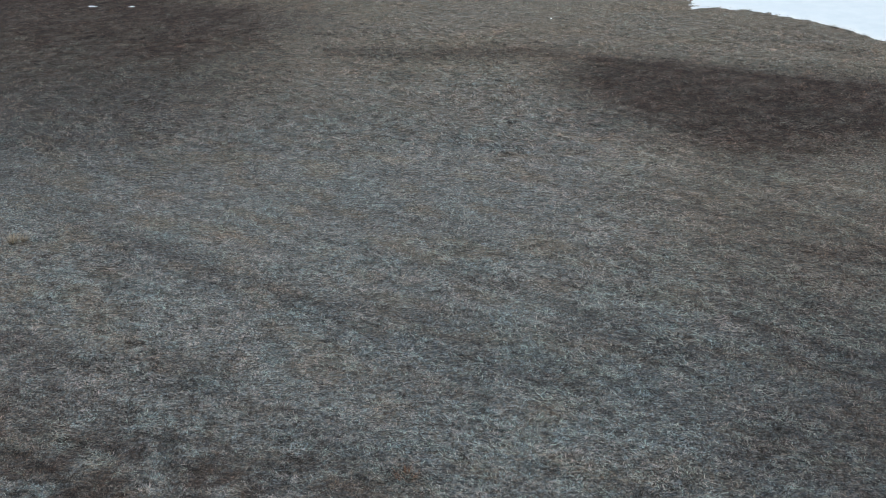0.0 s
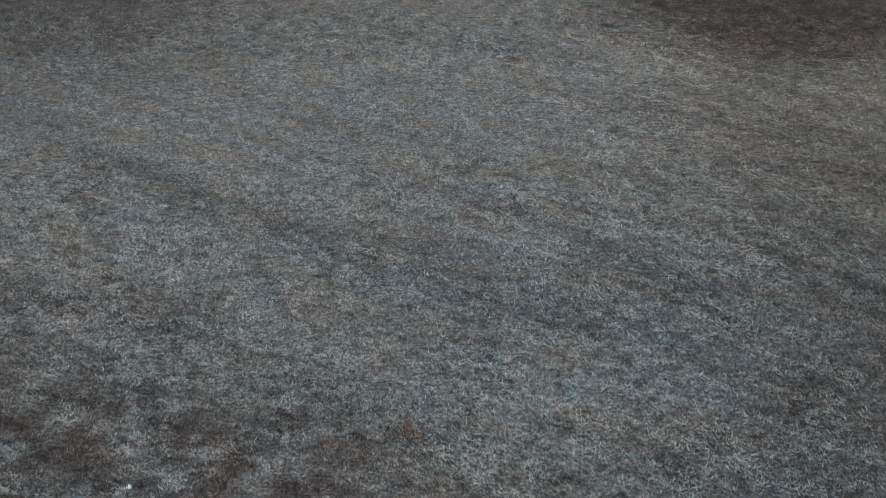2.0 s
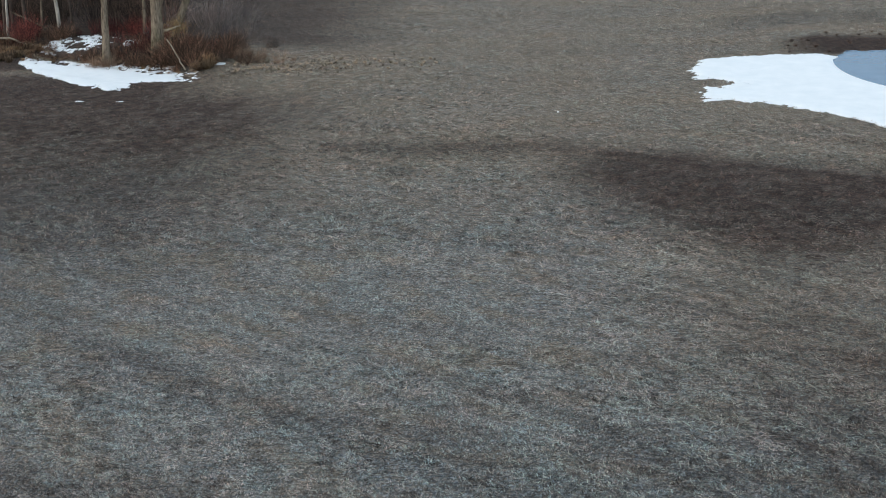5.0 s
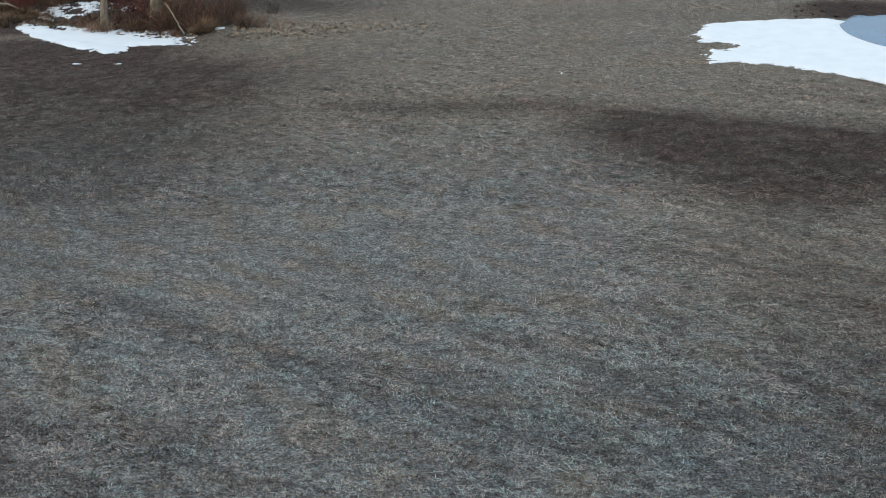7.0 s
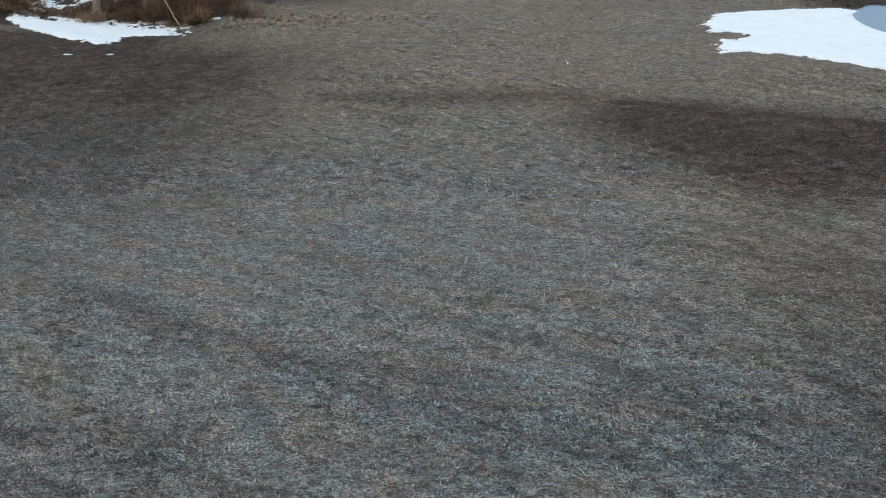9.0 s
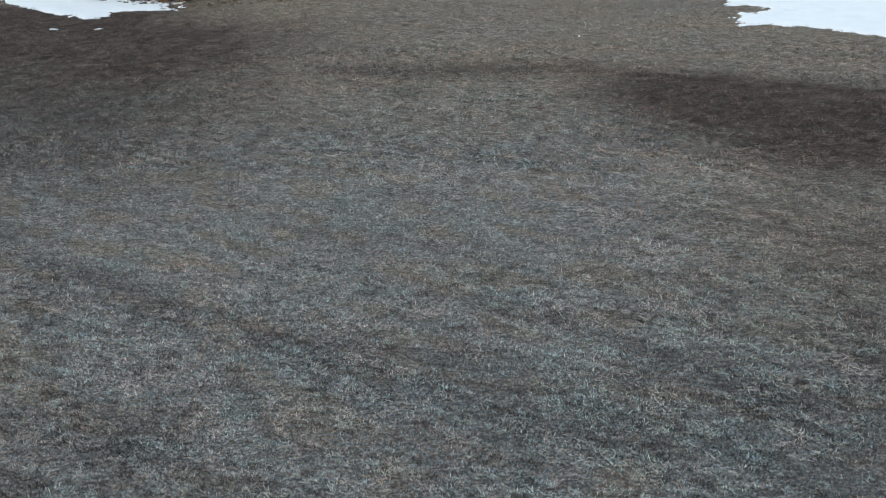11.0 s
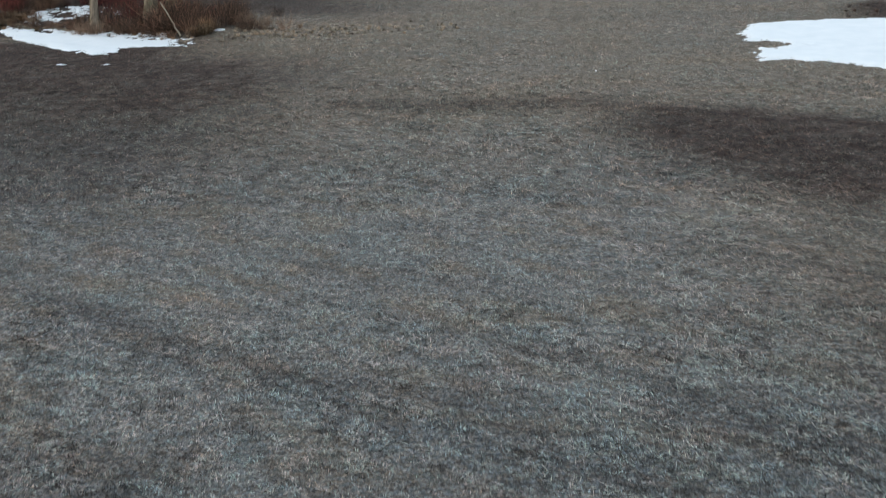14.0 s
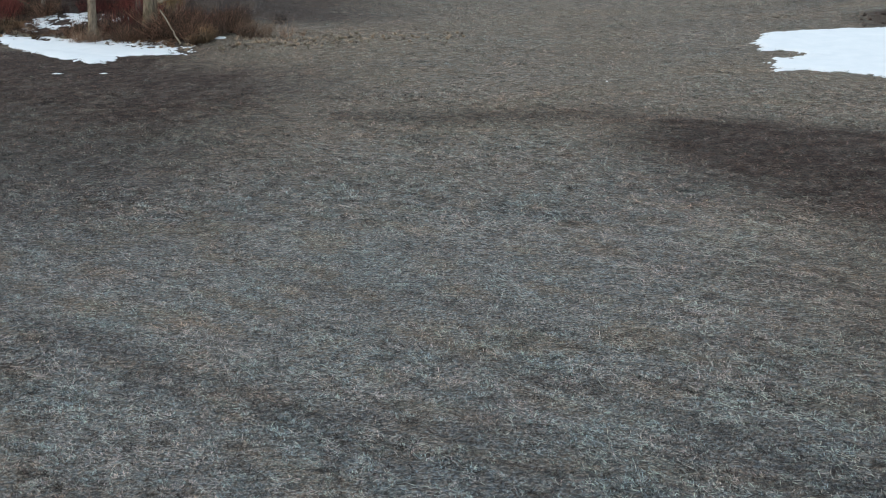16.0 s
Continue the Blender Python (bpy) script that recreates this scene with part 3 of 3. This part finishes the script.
red = [shrub_mesh("red_shrub", 50 + k, 46, 1.9, 0.9, RED_TWIGS, 0.01) for k in range(3)]
brown = [shrub_mesh("brown_shrub", 60 + k, 60, 1.3, 0.9, BRUSH, 0.05) for k in range(3)]
tuft = [tussock_mesh("grass_tussock", 70 + k, 90, 0.85, 0.75, DRY_GRASS) for k in range(4)]
weed = [tussock_mesh("dead_weed", 76 + k, 90, 0.7, 0.8, DARK_WEED) for k in range(3)]
rust = [tussock_mesh("rusty_tussock", 86 + k, 170, 0.8, 0.7, RUST) for k in range(3)]
stalk = [shrub_mesh("dry_stalks", 96 + k, 14, 1.7, 0.5, BRUSH, 0.0, 0.011) for k in range(2)]
tall = [shrub_mesh("thicket_shrub", 80 + k, 44, 3.4, 1.3, DARK_TWIGS, 0.0, 0.012) for k in range(3)]
shrubs(red, strewn(58, -42, -25.6, 100.5, 109, lambda x, y: y > 101.5 - 0.35 * (x + 28) - 1.2 and wood_snow_field(x, y - 0.8) < 0 and wood_snow_field(x, y) < 0 and not (-37 < x < -30.8 and y < 107.6), 0.4, 1.25), "shrub", "red shrubs under the trees", "leafless thicket of dark red stems under the trees")
shrubs(brown, strewn(48, -29.5, -19, 96, 104, lambda x, y: not (-22.2 < x < -19.6 and y < 98.9) and y > 96.8 - 0.5 * (x + 24) + 1.0 * (x > -25.5) and wood_snow_field(x, y) < 0.2), "shrub", "brown shrubs round the trunks", "tangled brown leafless brush round the trunks")
shrubs(brown, strewn(20, -44, -35, 102.5, 107, lambda x, y: y > 103.4 - 0.2 * (x + 36)), "shrub", "brown shrubs round the trunks", "tangled brown leafless brush beside the snow")
shrubs(brown, strewn(60, -36.5, -23.5, 97, 103, lambda x, y: -0.6 < snow_back(x, y) < 0.9 * wood.random(), 0.25, 0.6), "shrub", "low brush over the snow", "low tangled brush poking out of the snow edge")
shrubs(rust, strewn(90, -44, -36, 100.4, 105.8, lambda x, y: wood_snow_field(x, y) < -0.2 and y > 100.4 - 0.2 * (x + 36), 0.6, 1.2), "grass tussock", "dry grass tussocks", "tussock of dry red-brown grass by the wood")
shrubs(tuft, strewn(30, -37, -26, 98, 103.5, lambda x, y: 0 < wood_snow_field(x, y) < 0.8 and y > 97 - 0.5 * (x + 27), 0.3, 0.6), "grass tussock", "tussocks that poke through snow", "small dry tussock poking through the old snow")
shrubs(tuft, strewn(290, -23, -5, 94, 102, lambda x, y: abs(y - 97.8 - 0.1 * (x + 16) + wood.normal(0, 0.9)) < 1.0 and wood.random() < 0.25 + 0.75 * (x < -12) and not (-22 < x < -19.9 and 95.8 < y < 98.8), 0.12, 0.38), "grass tussock", "pale grass tussocks", "tussock of pale dry grass at the field edge")
shrubs(stalk, strewn(12, -31.5, -24, 98.5, 101, lambda x, y: y > 98.6 - 0.3 * (x + 28), 0.5, 1.0), "weed", "dry stalks by the trunks", "bundle of tall pale dry stalks by the trunks")
shrubs(rust, strewn(110, -36.5, -23.5, 96.5, 103.5, lambda x, y: -0.4 < snow_back(x, y) < 1.5 * wood.random() ** 2, 0.15, 0.42), "grass tussock", "rusty tussocks in the snow", "small rusty tussock half buried in old snow")
shrubs(brown, strewn(12, -27.4, -23.8, 98.3, 99.6, lambda x, y: True, 0.9, 1.4), "shrub", "brown shrubs round the trunks", "tangled brown leafless brush at the forked tree's foot")
shrubs(brown, strewn(9, -31.4, -29.0, 99.6, 100.7, lambda x, y: True, 0.6, 1.0), "shrub", "brown shrubs round the trunks", "tangled brown leafless brush at a slender tree's foot")
haze = [shrub_mesh("grey_shrub", 116 + k, 40, 2.6, 1.4, HAZE_TWIGS, 0.0, 0.008) for k in range(2)]
shrubs(haze, strewn(26, -28, -20.5, 103.5, 114, lambda x, y: y > 104 + 0.9 * max(x + 23, 0), 0.5, 1.1), "shrub", "grey shrubs beside the wood", "thin grey leafless shrub at the wood's end")
shrubs(brown, strewn(9, -37.2, -34.6, 107.2, 108.0, lambda x, y: True, 0.6, 1.1), "shrub", "brown shrubs round the trunks", "tangled brown leafless brush at the pale tree's foot")
pale = [shrub_mesh("pale_weed", 106 + k, 30, 1.2, 0.7, PALE_STALK, 0.03, 0.009) for k in range(2)]
shrubs(pale, strewn(22, -21.5, -14.5, 98.6, 101, lambda x, y: wood.random() < smooth((-14 - x) / 7), 0.3, 0.95), "weed", "pale weeds beside the wood", "feathery clump of pale pinkish dead weeds")
shrubs(red, strewn(14, -34, -28, 107.4, 109.5, lambda x, y: True, 0.45, 0.85), "shrub", "red shrubs under the trees", "low thicket of dark red stems behind the snow")
shrubs(pale, strewn(16, -43.5, -36.8, 104.6, 107.2, lambda x, y: True, 0.45, 1.0), "weed", "pale weeds beside the wood", "feathery clump of pale dead weeds by the log")
shrubs(pale, strewn(9, -30.6, -29.0, 98.4, 99.2, lambda x, y: True, 0.6, 1.0), "weed", "pale stems at the slender tree", "pale broken stems at a slender tree's foot")
shrubs(brown, strewn(16, -23.6, -20.0, 99.0, 102, lambda x, y: y > 99 + 0.7 * max(x + 22, 0), 0.6, 1.05), "shrub", "brown shrubs round the trunks", "tangled dark brown brush at the wood's end")
shrubs(red, strewn(12, -27.5, -21.5, 100.6, 103, lambda x, y: True, 0.45, 0.8), "shrub", "red shrubs under the trees", "low thicket of dark red stems behind the brush")
shrubs(rust, strewn(8, -22.5, -21.3, 97.0, 98.6, lambda x, y: True, 0.8, 1.4), "grass tussock", "dry grass tussocks", "tall tan tussock at the brush's end")
shrubs(brown, strewn(7, -25.2, -23.4, 99.4, 100.3, lambda x, y: True, 1.3, 1.8), "shrub", "brown shrubs round the trunks", "tangled brown leafless brush under the hanging vines")
shrubs(weed, strewn(60, -36.5, -23, 95.5, 108, lambda x, y: wood_snow_field(x, y) > -0.2 and (snow_back(x, y) < 1.4 * wood.random() ** 2), 0.12, 0.34), "weed", "dead weeds in the snow", "small dark dead weed lying on the old snow")
shrubs(weed, strewn(30, 18.5, 34, 100.9, 106, lambda x, y: ice_hole(x, y) < -0.06 and x > 19 + 0.5 * (y - 101), 0.15, 0.42), "weed", "dead weeds along the pond", "clump of dead brown weeds on the pond bank")
shrubs(tall, strewn(120, -60, -22, 107, 128, lambda x, y: y > 108.5 - 0.3 * (x + 30) and x < -25 - 0.3 * (y - 104)), "shrub", "thicket in the wood", "dense dark leafless thicket deep in the wood")
shrubs(tall, strewn(9, -22, -17.5, 101.5, 105, lambda x, y: y > 101.5 + 0.6 * (x + 20), 0.25, 0.45), "shrub", "low thicket beside the wood", "low dark leafless scrub beside the wood")


def bough(name, points, radius, mat, label, rough=0.15, seed=3):
    pts = np.asarray(points, float)
    s = np.linspace(0, len(pts) - 1, 4 * len(pts))
    pts = np.stack([np.interp(s, np.arange(len(pts)), pts[:, k]) for k in range(3)], 1)
    r = np.random.default_rng(seed)
    pts[1:-1] += r.normal(0, radius * 0.25, pts[1:-1].shape)
    ob = new(name, shaded(mesh_of(name, *tube(pts, np.linspace(radius, radius * 0.6, len(pts)), 8, rough, seed), mat)))
    return tagged(ob, label, "branch")


bough("fallen_branch", [(-23.2, 97.2, 0.1), (-23.9, 97.8, 1.1), (-24.65, 98.4, 2.1)], 0.065, DEADWOOD, "barkless pale branch propped against the brush")
bough("snapped_sapling", [(-35.9, 107.6, 0.3), (-36.7, 107.8, 1.0), (-38.2, 108.0, 1.7), (-39.6, 108.2, 2.3)], 0.06, BARK, "thin snapped sapling leaning through the brush")
bough("fallen_log", [(-40.6, 104.6, 1.0), (-39.4, 104.5, 1.0), (-38.4, 104.5, 0.9), (-37.3, 104.4, 0.5)], 0.12, DEADWOOD, "pale fallen log lying on the brush")
bough("broken_branch", [(-25.4, 100.3, 2.25), (-24.6, 100.2, 2.5), (-24.0, 100.1, 2.75)], 0.1, DEADWOOD, "snapped pale branch hanging on the leaning tree", 0.3, 4)


def vine_tangle(x, y, z, seed):
    r = np.random.default_rng(seed)
    pieces = []
    for _ in range(230):
        start = np.array([x, y, z]) + r.normal(0, (0.42, 0.3, 0.26))
        pts = wander(r, start, r.normal(0, 1, 3) * (1.3, 0.6, 0.7) + (0, 0, -0.35), r.uniform(0.3, 0.9), 4, 0.6, -0.2)
        pieces.append(tube(pts, np.linspace(0.014, 0.006, 5), 3))
    v, f = joined(pieces)
    return tagged(new("vine_tangle", mesh_of("vine_tangle", v, f, VINE, tone=np.repeat(r.random(len(v) // 15 + 1), 15)[: len(v)])), "tangle of dry tan vines hung on the leaning trunk", "vine")


vine_tangle(-24.4, 100.6, 2.6, 21)


# ---- small things in the field ----
def stone(x, y, size, seed, mat, name, label, category):
    bm = bmesh.new()
    bmesh.ops.create_icosphere(bm, subdivisions=2, radius=size)
    for v in bm.verts:
        v.co *= 1 + 0.5 * (noise.noise(v.co / size * 1.3 + Vector((seed, 0, 0))))
        v.co.z *= 0.55
    me = bpy.data.meshes.new(name)
    bm.to_mesh(me)
    bm.free()
    me.materials.append(mat)
    ob = new(name, shaded(me))
    ob.location = (x, y, float(ground_z(x, y)) + size * 0.25)
    return tagged(ob, label, category)


stone(3.0, 85.6, 0.06, 1, SNOW, "snow_lump", "small lump of old snow on the grass", "snow")
stone(-10.0, 32.5, 0.07, 2, SNOW, "snow_lump", "small lump of old snow among dead stems", "snow")
stone(-5.9, 31.1, 0.06, 3, SNOW, "snow_lump", "small lump of old snow on the grass", "snow")
shrubs([shrub_mesh("weed_clump", 91, 34, 0.55, 0.5, BRUSH, 0.06, 0.007)], [(-2.7, 34.9, 1.0)], "weed", "", "clump of dead broken weed stems in the grass")
shrubs(tuft[:1], [(-20.7, 51.3, 0.6), (-20.3, 51.5, 0.45)], "grass tussock", "tussocks in the field", "low tan tussock in the mown field")
